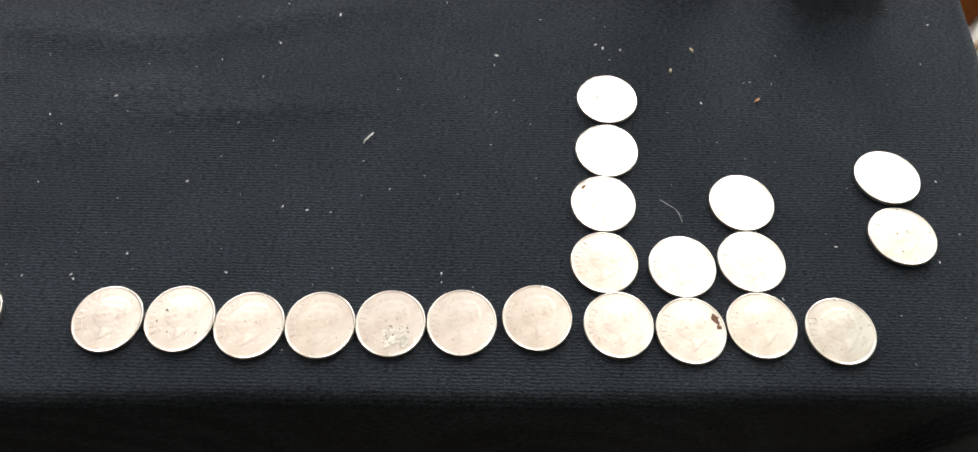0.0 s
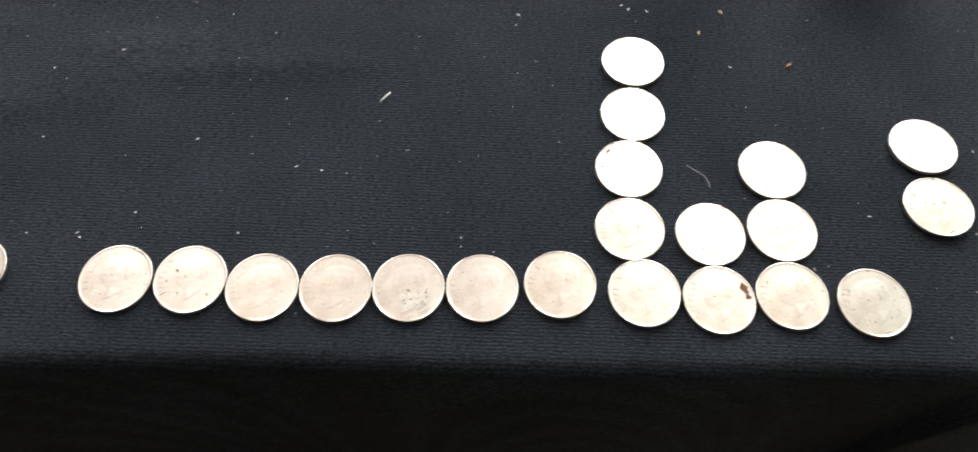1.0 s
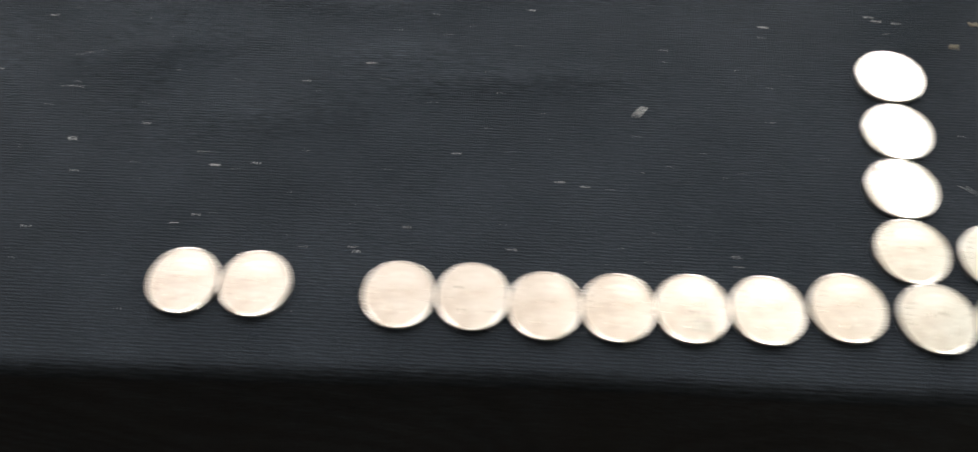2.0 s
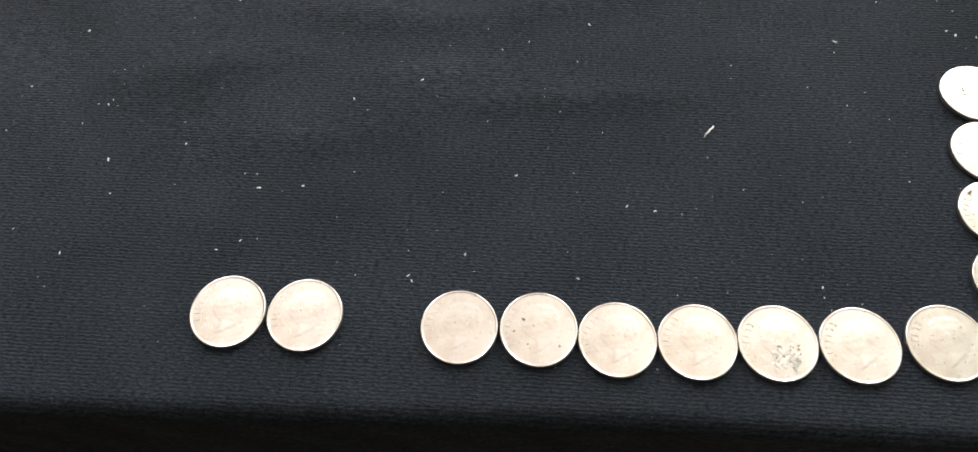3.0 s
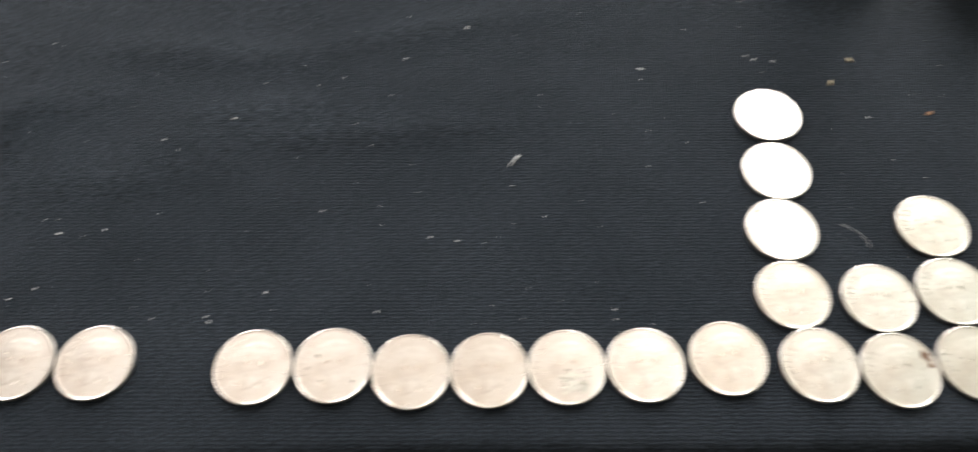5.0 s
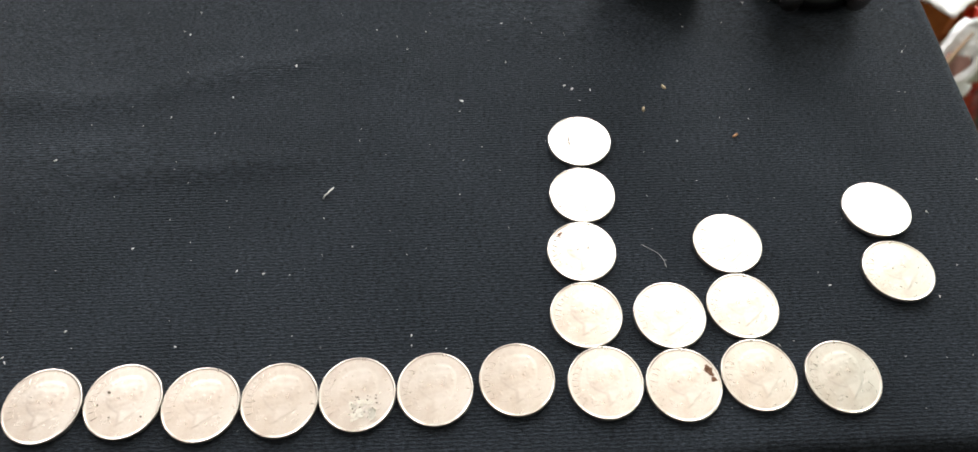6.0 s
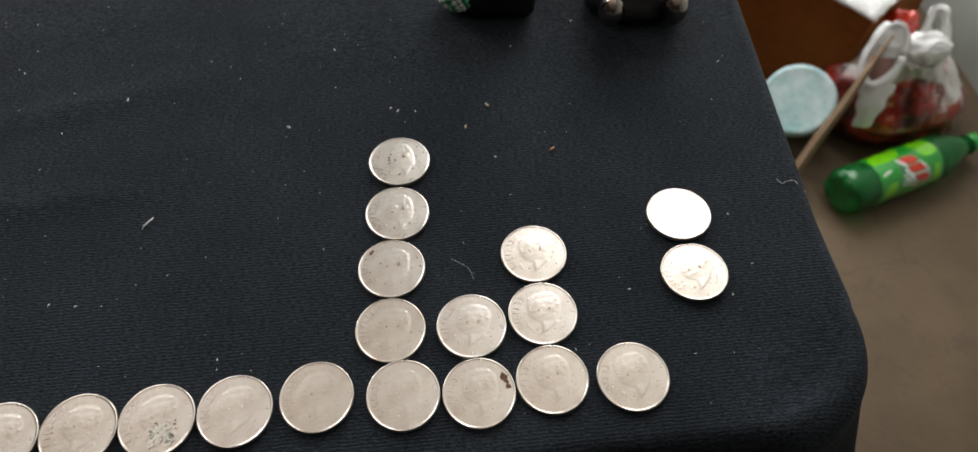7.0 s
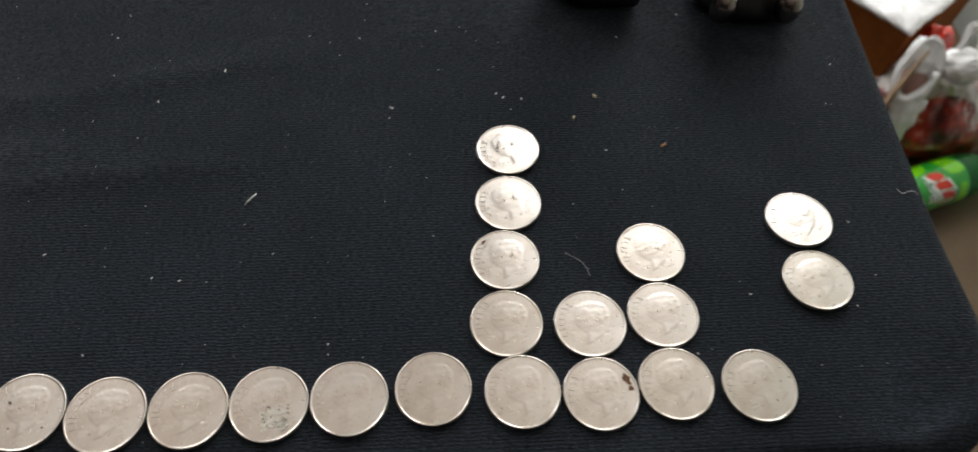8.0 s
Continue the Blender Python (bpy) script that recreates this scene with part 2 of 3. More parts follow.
for k, (x0, x1, sill, _) in enumerate(WINDOWS):
    box(x0, x1, NORTH, NORTH + T, FLOOR_Z, sill, bm=nw)
    box(x0, x1, NORTH, NORTH + T, HEAD, CEIL_Z, bm=nw)
    win = thing(f"window_{k + 1}", "white painted window letting in daylight", "window", kind="structure")
    y0, y1 = NORTH + 0.02, NORTH + 0.07
    for dims in ((x0, x0 + 0.05, y0, y1, sill, HEAD), (x1 - 0.05, x1, y0, y1, sill, HEAD), (x0 + 0.05, x1 - 0.05, y0, y1, sill, sill + 0.05), (x0 + 0.05, x1 - 0.05, y0, y1, HEAD - 0.05, HEAD)):
        part("frame_bar", box(*dims, 0.004), FRAME, win, smooth=False)
structure("wall_north", nw, WALL, "grey-green painted wall with two window openings", "wall")

# ---- table under the cloth ----
TX0, TY1 = -0.72, 0.46
table = thing("table", "dark wooden table under a black cloth", "table", pose(0, 0, FLOOR_Z))
part("tabletop", box(TX0, 0.138, 0.002, TY1, 0.722, 0.7465, 0.004), WOOD_DARK, table, smooth=False)
for lx in (TX0 + 0.04, 0.09):
    for ly in (0.03, TY1 - 0.06):
        part("leg", box(lx, lx + 0.04, ly, ly + 0.04, 0, 0.722, 0.003), WOOD_DARK, table, smooth=False)

# ---- the cloth ----
HANG, CORNER = 0.22, 0.030


def front_y(x):
    k = min(1, max(0, (x - 0.01) / 0.09))
    return -0.0163 - 0.033 * max(0.0, -0.05 - x) + 0.0022 * k * k * (3 - 2 * k)


def edge_x(y):
    return 0.1522 + 0.052 * max(y, -0.02) + 0.0036 * min(1, max(0, (0.040 - y) / 0.05))


def profile(d, r, flare):
    """How far a sheet goes out and down, d past a rounded edge."""
    if d < r * math.pi / 2:
        return r * math.sin(d / r), -r * (1 - math.cos(d / r))
    e = d - r * math.pi / 2
    c = 1 / math.hypot(1, flare)
    return r + e * flare * c, -r - e * c


def fold_height(x, y):
    away = min(1, max(0, (y - 0.085) / 0.05)) if x > -0.16 else min(1, max(0, (y - 0.03) / 0.05))
    z = 0.0016 * away * (noise.noise(Vector((x * 9, y * 14, 3.1))) + 0.5 * noise.noise(Vector((x * 26, y * 30, 8.2))))
    for cx, cy, lx, ly, h, lean in ((-0.072, 0.0665, 0.036, 0.0046, 0.0009, 0.06), (-0.098, 0.0735, 0.028, 0.0050, 0.0006, 0.10), (-0.118, 0.095, 0.03, 0.006, 0.0010, -0.1), (-0.060, 0.103, 0.034, 0.005, 0.0007, 0.22), (-0.165, 0.075, 0.025, 0.006, 0.0009, 0.2), (-0.140, 0.050, 0.030, 0.006, 0.0006, 0.15)):
        u, v = x - cx, (y - cy) - lean * (x - cx)
        z += h * math.exp(-(u / lx) ** 2 - (v / ly) ** 2)
    # the cloth sags towards its front corner
    k = max(0.0, 1 - math.hypot(x - 0.150, y + 0.012) / 0.036)
    return z - 0.0022 * k * k


def cloth_mesh():
    xs = [TX0 - HANG + k * 0.012 for k in range(int((0.45 + HANG) / 0.012))]
    xs += [xs[-1] + 0.003 * (k + 1) for k in range(int((0.150 - xs[-1]) / 0.003))]
    xs += [xs[-1] + 0.0014 * (k + 1) for k in range(12)]
    xs += [xs[-1] + 0.009 * (k + 1) for k in range(int(HANG / 0.009))]
    ys = [-0.24 + 0.009 * k for k in range(22)]
    ys += [ys[-1] + 0.0014 * (k + 1) for k in range(int((-0.010 - ys[-1]) / 0.0014))]
    ys += [ys[-1] + 0.003 * (k + 1) for k in range(int((0.20 - ys[-1]) / 0.003))]
    ys += [ys[-1] + 0.012 * (k + 1) for k in range(int((TY1 + HANG - ys[-1]) / 0.012))]
    verts, faces = [], []
    for y in ys:
        for x in xs:
            fy = front_y(x)
            ex = edge_x(min(max(y, fy), TY1))
            dx = x - ex if x > ex else min(0.0, x - TX0)
            dy = y - fy if y < fy else max(0.0, y - TY1)
            px, py = min(max(x, TX0), ex), min(max(y, fy), TY1)
            d = math.hypot(dx, dy)
            cx, cy = ex - CORNER, fy + CORNER
            if x > cx and y < cy:
                # rounded front corner
                v = Vector((x - cx, y - cy))
                d = v.length - CORNER
                dx, dy = v.x, v.y
                px, py = cx + v.x / v.length * CORNER, cy + v.y / v.length * CORNER
            if d > 0:
                k = math.hypot(dx, dy)
                ux, uy = dx / k, dy / k
                corner = abs(2 * ux * uy)
                flare = 0.03 + (0.50 if ux > 0 and uy < 0 else 0.08) * corner ** 1.5 + 0.05 * noise.noise(Vector((px * 14, py * 14, 0)))
                out, down = profile(d, (0.0045 if dy < 0 else 0.006) + 0.005 * corner, flare)
                verts.append((px + ux * out, py + uy * (out if corner < 0.01 or uy > 0 else min(out, 0.009 + 0.06 * out)), down))
            else:
                verts.append((x, y, fold_height(x, y)))
    n = len(xs)
    for j in range(len(ys) - 1):
        for i in range(n - 1):
            faces.append((j * n + i, j * n + i + 1, (j + 1) * n + i + 1, (j + 1) * n + i))
    me = bpy.data.meshes.new("tablecloth")
    me.from_pydata(verts, [], faces)
    me.materials.append(CLOTH)
    for p in me.polygons:
        p.use_smooth = True
    return me


cloth = tagged(new("tablecloth", cloth_mesh()), "black ribbed cotton cloth with lint, draped over the table", "tablecloth")
solid = cloth.modifiers.new("thickness", "SOLIDIFY")
solid.thickness, solid.offset = 0.0008, -1

# ---- coins ----
R, H = 0.008955, 0.00135


def smooth_step(a, b, x):
    k = min(1, max(0, (x - a) / (b - a)))
    return k * k * (3 - 2 * k)


rnd = random.Random(21)
NICKS = [(rnd.uniform(-5.0, 5.0), rnd.uniform(-5.0, 5.0), rnd.uniform(0.18, 0.36), rnd.choice((-0.05, 0.06, 0.08))) for _ in range(16)]


def relief(x, y):
    """Height over the field, in mm; x and y in mm: a plain raised lobed form on a slanted foot, worn and uneven."""
    u, v = (x - 0.7) * math.cos(0.3) + (y - 1.2) * math.sin(0.3), -(x - 0.7) * math.sin(0.3) + (y - 1.2) * math.cos(0.3)
    a = math.atan2(v, u)
    edge = 1.0 + 0.02 * math.sin(4 * a + 0.6)
    d = math.hypot(u / (4.6 + 0.2 * v), v / 4.9) / edge
    h = 0.05 * smooth_step(1.03, 0.85, d) + 0.13 * max(0, 1 - d * d)
    if -7.0 < y < 0.5:
        w = 2.1 + 0.16 * (-y)
        k = smooth_step(w, w - 1.0, abs(x - 1.2 + 0.10 * y)) * smooth_step(-5.4 + 0.6 * x, -5.0 + 0.6 * x, y)
        h = max(h, 0.11 * k)
    # worn strands and knobs, irregular
    inside = smooth_step(1.0, 0.75, d)
    turned = Vector((0.30 * x + 0.15 * y, 0.9 * (y - 0.3 * x), 2.0))
    h += inside * (0.040 * noise.noise(turned) + 0.014 * noise.noise(turned * 2.6))
    for cx, cy, s, a in ((2.8, 0.8, 0.6, 0.07), (-0.8, 3.2, 0.8, 0.05), (0.6, -2.2, 1.3, -0.04)):
        h += a * math.exp(-((x - cx) ** 2 + (y - cy) ** 2) / (s * s))
    # nicks and dents of wear
    for cx, cy, s, a in NICKS:
        if abs(x - cx) < 3 * s and abs(y - cy) < 3 * s:
            h += a * math.exp(-((x - cx) ** 2 + (y - cy) ** 2) / (s * s))
    # the cut line across the foot
    w = (x - 2.6) * 0.83 + (y + 3.4) * 0.55
    h -= 0.10 * math.exp(-((y + 3.4 - 0.66 * (x - 2.6)) / 0.15) ** 2) * smooth_step(2.4, 2.0, abs(w))
    return h


def coin_body():
    """A struck disc with raised rim, reeded edge and relief."""
    bm = bmesh.new()
    n = 176
    rr = [0.0] + [0.165 * k for k in range(1, 49)] + [8.2, 8.40, 8.48, 8.55, 8.62, 8.78, 8.88]
    top = H * 1000
    rings = []
    for r in rr:
        ring = []
        for k in range(n if r else 1):
            a = 2 * math.pi * k / n
            x, y = r * math.cos(a), r * math.sin(a)
            z = top - 0.11 + 0.11 * smooth_step(8.42, 8.60, r) - 0.08 * smooth_step(8.72, 8.95, r)
            z += relief(x, y) * 0.60 * smooth_step(7.9, 7.3, r)
            ring.append(bm.verts.new((x / 1000, y / 1000, z / 1000)))
        rings.append(ring)
    for r, z in ((8.955, 1.2), (8.955, 0.15), (8.85, 0.0)):
        rings.append([bm.verts.new(((r - (0.07 if k % 2 and r > 8.9 else 0)) * math.cos(2 * math.pi * k / n) / 1000, (r - (0.07 if k % 2 and r > 8.9 else 0)) * math.sin(2 * math.pi * k / n) / 1000, z / 1000)) for k in range(n)])
    for k in range(n):
        bm.faces.new((rings[0][0], rings[1][k], rings[1][(k + 1) % n]))
    for a, b in zip(rings[1:], rings[2:]):
        for k in range(n):
            bm.faces.new((a[k], b[k], b[(k + 1) % n], a[(k + 1) % n]))
    bm.faces.new(rings[-1][::-1])
    return bm


def letter_mesh(ch, size, depth):
    cu = bpy.data.curves.new("letter", "FONT")
    cu.body, cu.size, cu.extrude, cu.align_x, cu.align_y = ch, size, depth, "CENTER", "CENTER"
    cu.resolution_u, cu.offset = 2, size * 0.05
    ob = bpy.data.objects.new("letter", cu)
    scene.collection.objects.link(ob)
    me = bpy.data.meshes.new_from_object(ob.evaluated_get(bpy.context.evaluated_depsgraph_get()))
    bpy.data.objects.remove(ob)
    return me


def lettering_bmesh():
    """The word on an arc along the rim, and two short rows of marks too small to read."""
    bm = bmesh.new()
    word = "LIBERTY"
    for k, ch in enumerate(word):
        a = radians(207 - k * 12.0)
        me = letter_mesh(ch, 0.0021, 0.00013)
        p = Matrix.Translation((0.0069 * math.cos(a), 0.0069 * math.sin(a), H - 0.00012)) @ Matrix.Rotation(a - math.pi / 2, 4, "Z")
        me.transform(p)
        bm.from_mesh(me)
        bpy.data.meshes.remove(me)
    for k in range(9):
        x, y = -0.0046 + 0.00042 * (k % 5), -0.0042 - 0.0008 * (k // 5)
        box(x, x + 0.00026, y, y + 0.0005, H - 0.0002, H - 0.00006, bm=bm)
    for k in range(4):
        x = 0.0034 + 0.00055 * k
        box(x, x + 0.00038, -0.0052 + 0.0003 * k, -0.0044 + 0.0003 * k, H - 0.0002, H - 0.00005, bm=bm)
    return bm


# where each coin lies: x, y in mm, turn, lean about x and y in degrees
COINS = (
    (-145.19, 0.59, -8, 0.3, 0.5), (-126.76, 0.66, -4, 0.2, -0.3),
    (-90.24, -0.39, -6, 0.0, 0.3), (-71.90, -0.02, 4, 0.4, 0.0), (-53.97, -1.51, -3, -0.3, 0.3), (-35.97, -1.14, -5, 0.2, -0.2),
    (-18.10, -0.47, 8, 0.3, 0.2), (0.00, 0.02, 2, -0.4, 0.3), (19.27, 1.60, 6, 0.2, -0.4),
    (39.99, 0.03, 12, 0.3, 0.2), (58.30, -1.23, 9, 0.0, 0.3), (76.45, 0.43, 14, -0.3, -0.2), (96.23, -0.82, 16, 0.5, 0.6),
    (37.41, 17.54, -6, 0.0, 0.2), (38.23, 35.51, 3, -0.6, 0.0), (40.30, 53.28, 14, 0.4, 0.3), (41.52, 71.83, 24, -0.6, 0.2),
    (58.02, 16.63, -4, -0.2, 0.3), (76.63, 18.38, 2, -0.5, 0.2), (76.72, 36.45, 5, -0.5, 0.0),
    (118.75, 26.50, 12, -2.6, -0.6), (119.10, 45.20, 14, -3.4, -0.8),
)


def coin_pose(x, y, turn, lx, ly):
    lift = R * (math.sin(radians(abs(lx))) + math.sin(radians(abs(ly)))) * 0.7
    return Matrix.Translation((x / 1000, y / 1000, lift)) @ pose(0, 0, 0, lx, ly, turn)


coin = thing("coin", "worn silver-coloured coin lying face up on black cloth", "coin", coin_pose(*COINS[0]), "coins laid out in rows")
part("disc", coin_body(), COIN, coin)
part("lettering", lettering_bmesh(), COIN, coin, "raised rim lettering", smooth=False)
coins = [coin] + [copy_thing(coin, coin_pose(*c)) for c in COINS[1:]]


def patch(points, z=0.00004, n=14, seed=1):
    """Thin ragged spots on a coin's face: x, y, radius in mm."""
    bm = bmesh.new()
    rnd = random.Random(seed)
    for x, y, r in points:
        lo = [bm.verts.new(((x + r * k * math.cos(6.2832 * i / n)) / 1000, (y + r * k * math.sin(6.2832 * i / n)) / 1000, H - 0.00013 + z)) for i, k in ((i, rnd.uniform(0.65, 1.15)) for i in range(n))]
        f = bm.faces.new(lo)
        e = bmesh.ops.extrude_face_region(bm, geom=[f])
        for v in e["geom"]:
            if isinstance(v, bmesh.types.BMVert):
                v.co.z += 0.00007
    return bm


rusty, crusty, spotted = coins[10], coins[6], coins[14]
part("stain", patch(((6.9, 1.9, 1.0), (6.6, 2.7, 0.8), (7.2, -0.2, 0.7), (7.3, 0.9, 0.5)), 0.00009), RUST, rusty, "flaky brown stain", smooth=False)
tagged(rusty, "silver-coloured coin with a flaky brown stain at its rim")
rnd = random.Random(5)
part("tarnish", patch([(rnd.uniform(-1.5, 4.5), rnd.uniform(-6, -0.5), rnd.uniform(0.10, 0.26)) for _ in range(22)], 0.00020, 9, 3), GREY_STAIN, crusty, "grey-green tarnish spots", smooth=False)
part("crust", patch([(rnd.uniform(-1.8, 3.5), rnd.uniform(-6.2, -2.2), rnd.uniform(0.35, 1.0)) for _ in range(22)], 0.00018, 9, 4), CRUST, crusty, "pale crust", smooth=False)
tagged(crusty, "silver-coloured coin with grey tarnish spots and pale crust")
part("spot", patch(((-5.2, 5.4, 0.55), (-4.6, 5.9, 0.35)), 0.00009, 9, 6), RUST, spotted, "small dark spot", smooth=False)
specked, marked = coins[3], coins[16]
part("spot", patch(((-5.6, -0.4, 0.30), (-3.4, 2.4, 0.45), (-2.6, -3.6, 0.25), (4.6, -4.2, 0.30)), 0.00010, 9, 7), GREY_STAIN, specked, "small dark spots", smooth=False)
tagged(specked, "silver-coloured coin with a few small dark spots")
part("mark", patch(((-2.2, 2.4, 0.35), (-2.6, 1.5, 0.45), (-3.0, 0.5, 0.30), (-1.2, 3.2, 0.30)), 0.00016, 9, 8), GREY_STAIN, marked, "dull grey marks", smooth=False)
tagged(marked, "silver-coloured coin with dull grey marks on its face")
tagged(spotted, "silver-coloured coin with a small dark spot by its rim")
tagged(coins[20], "bright coin leaning a little beside another coin")
tagged(coins[21], "bright coin leaning a little, its edge showing")

# ---- trinkets at the back of the cloth ----
trinket = thing("trinket", "black trinket with two polished dark metal knobs", "ornament", pose(0.1266, 0.1370, 0))
bm = lathe([(0.0165, 0), (0.0185, 0.0015), (0.0185, 0.0045), (0.0160, 0.007), (0.012, 0.010), (0.010, 0.024), (0.008, 0.034)], 40)
for v in bm.verts:
    v.co.y *= 0.75
part("base", bm, BLACK, trinket)
for kx, ky in ((-0.0127, -0.0150), (0.0084, -0.0155)):
    part("knob", blob(Matrix.Translation((kx, ky, 0.0088)) @ Matrix.Diagonal((0.0043, 0.0045, 0.0060, 1)), 0.0, 1, 0), BRONZE, trinket, "polished dark metal knob")
black = thing("black_box", "small black rounded box at the back of the cloth", "box", pose(0.0788, 0.1437, 0))
part("body", box(-0.0115, 0.0115, -0.013, 0.013, 0.0, 0.020, 0.003), BLACK, black)
part("lid", box(-0.0105, 0.0105, -0.012, 0.012, 0.020, 0.026, 0.002), BLACK, black)
bead_ball = thing("beaded_ball", "small green and white beaded ball", "ornament", pose(0.0646, 0.1392, 0.0085))
part("core", blob(Matrix.Diagonal((0.0070, 0.0070, 0.0070, 1)), 0, 1, 0), BEAD_GREEN, bead_ball)
bmw, bmg = bmesh.new(), bmesh.new()
for k in range(150):
    z = 1 - 2 * (k + 0.5) / 150
    a = k * 2.39996
    q = math.sqrt(1 - z * z)
    p = Vector((q * math.cos(a), q * math.sin(a), z)) * 0.0074
    bmesh.ops.create_icosphere(bmw if k % 3 else bmg, subdivisions=1, radius=0.0011, matrix=Matrix.Translation(p))
part("white_beads", bmw, BEAD_WHITE, bead_ball, "white beads")
part("green_beads", bmg, BEAD_GREEN, bead_ball, "green beads")

# ---- lint, crumbs and threads on the cloth ----
fluff = thing("lint_fibre", "curled white lint fibre on black cloth", "lint", pose(-0.02903, 0.05689, 0.0006))
part("fibre", tube([(-0.0013, -0.0019, 0), (-0.0009, -0.0009, 0.0002), (-0.0002, -0.0003, 0.0003), (0.0003, 0.0006, 0.0002), (0.0010, 0.0011, 0.0003), (0.0012, 0.0019, 0)], [0.00012, 0.00022, 0.00030, 0.00024, 0.00026, 0.00012], 6), LINT, fluff)
hair = thing("thread", "fine pale loose thread on black cloth", "thread", pose(0.0572, 0.0335, 0.0003))
part("strand", tube([(-0.003, 0.004, 0), (-0.001, 0.0026, 0.0001), (0.0012, 0.001, 0.0001), (0.0022, -0.001, 0.0001), (0.0026, -0.003, 0)], 0.00004, 5), LINT, hair)
hair2 = thing("thread", "fine pale curled thread at the cloth's edge", "thread", pose(0.1572, 0.0532, 0.0002))
part("strand", tube([(-0.006, 0.0020, 0), (-0.005, 0.0002, 0.0002), (-0.003, 0.0010, 0.0003), (-0.001, 0.0012, 0), (0.0008, -0.0004, -0.0012), (0.0022, -0.0018, -0.0022)], 0.00006, 5), LINT, hair2)


def speck(name, label, x, y, size, material, seed):
    ob = tagged(new(name, mesh_of(blob(Matrix.Diagonal((size * 1.2, size * 0.48, size * 0.4, 1)), 1.0, 2.3, seed, 2), name, material)), label, "crumb")
    y *= 0.991
    ob.matrix_world = pose(x / 1000, y / 1000, size * 0.45 + fold_height(x / 1000, y / 1000), 0, 0, seed * 40)


speck("crumb", "small orange-brown crumb on black cloth", 87.1, 73.5, 0.00075, CRUMB, 1)
speck("crumb", "small tan crumb on black cloth", 62.1, 84.7, 0.0007, TAN, 2)
speck("crumb", "small tan crumb on black cloth", 69.5, 93.2, 0.0007, TAN, 3)
SPECKS = (
    (-106.5, 71.6), (-50.9, 34.1), (-187.8, 42.0), (-184.2, 31.8), (-145.4, 35.2), (-133.9, 36.3), (-42.5, 106.0), (-60.3, 94.2),
    (8.1, 90.0), (39.4, 95.0), (41.6, 93.5), (47.1, 92.9), (70.0, 72.3), (100.7, 23.9), (-103.7, 12.4), (-5.8, 14.2), (83.6, 8.2),
    (-217.8, 65.8), (-207.7, 86.9), (-167.8, 47.8), (-124.7, 64.7), (-193.3, 60.1), (-152.3, 17.0), (-146.8, 19.8), (-191.7, 14.1),
    (-102.7, 11.0), (-62.9, 13.6), (-79.0, 41.9), (-90.4, 18.7), (-77.6, 121.4), (80.1, 119.1), (102.4, 130.4), (147.4, 105.5),
    (127.6, 19.6), (133.5, 45.2), (21.7, 122.3), (-44.0, 33.0), (92.8, 4.8))
for k, (x, y) in enumerate(SPECKS):
    speck("lint_speck", "tiny pale lint speck on black cloth", x, y, 0.00045 if k < 12 and k % 2 == 0 else 0.00030, LINT, k + 5)
bm = bmesh.new()
rnd = random.Random(11)
for k in range(270):
    x, y = rnd.uniform(-0.24, 0.15), rnd.uniform(-0.010, 0.15)
    s = rnd.choice((0.00005, 0.00007, 0.00009, 0.00012))
    m = Matrix.Translation((x, y, fold_height(x, y) + s * 0.5)) @ pose(0, 0, 0, 0, 0, rnd.uniform(0, 180)) @ Matrix.Diagonal((s * rnd.uniform(1, 2.6), s, s * 0.6, 1))
    bmesh.ops.create_icosphere(bm, subdivisions=1, radius=1, matrix=m)
tagged(new("lint_dust", mesh_of(bm, "lint_dust", LINT)), "scattered pale dust and lint on black cloth", "lint", kind="stuff")

# ---- things on the floor beside the table ----
# soda bottle, lying
b0, b1 = Vector((0.644, 0.518, FLOOR_Z + 0.0370)), Vector((0.885, 0.592, FLOOR_Z + 0.0370))
axis = (b1 - b0).normalized()
bottle = thing("soda_bottle", "green clear plastic soda bottle with bright label, lying on the floor", "bottle",
               Matrix.Translation(b0) @ axis.to_track_quat("Z", "Y").to_matrix().to_4x4() @ Matrix.Scale(1.1, 4))
bm = lathe([(0.009, 0.005), (0.021, 0.0), (0.029, 0.004), (0.0330, 0.014), (0.0335, 0.028), (0.0325, 0.040), (0.0312, 0.046), (0.0312, 0.150), (0.0328, 0.156), (0.0328, 0.166), (0.029, 0.184), (0.0215, 0.203), (0.0145, 0.217), (0.0112, 0.224), (0.0112, 0.232)], 50)
for v in bm.verts:
    # the five feet of the base
    if v.co.z < 0.012:
        v.co.z += 0.0035 * max(0.0, math.cos(5 * math.atan2(v.co.y, v.co.x)))
part("body", bm, PET, bottle)
part("neck_ring", lathe([(0.0112, 0.2265), (0.0150, 0.2270), (0.0150, 0.2285), (0.0112, 0.2290)], 36, caps=False), PET, bottle)
part("cap", lathe([(0.0132, 0.230), (0.0137, 0.232), (0.0137, 0.244), (0.0125, 0.246)], 36), LABEL_GREEN, bottle)
label = part("label", lathe([(0.0318, 0.047), (0.0322, 0.049), (0.0322, 0.149), (0.0318, 0.151)], 48, caps=False), LABEL_GREEN, bottle, "bright green printed label")


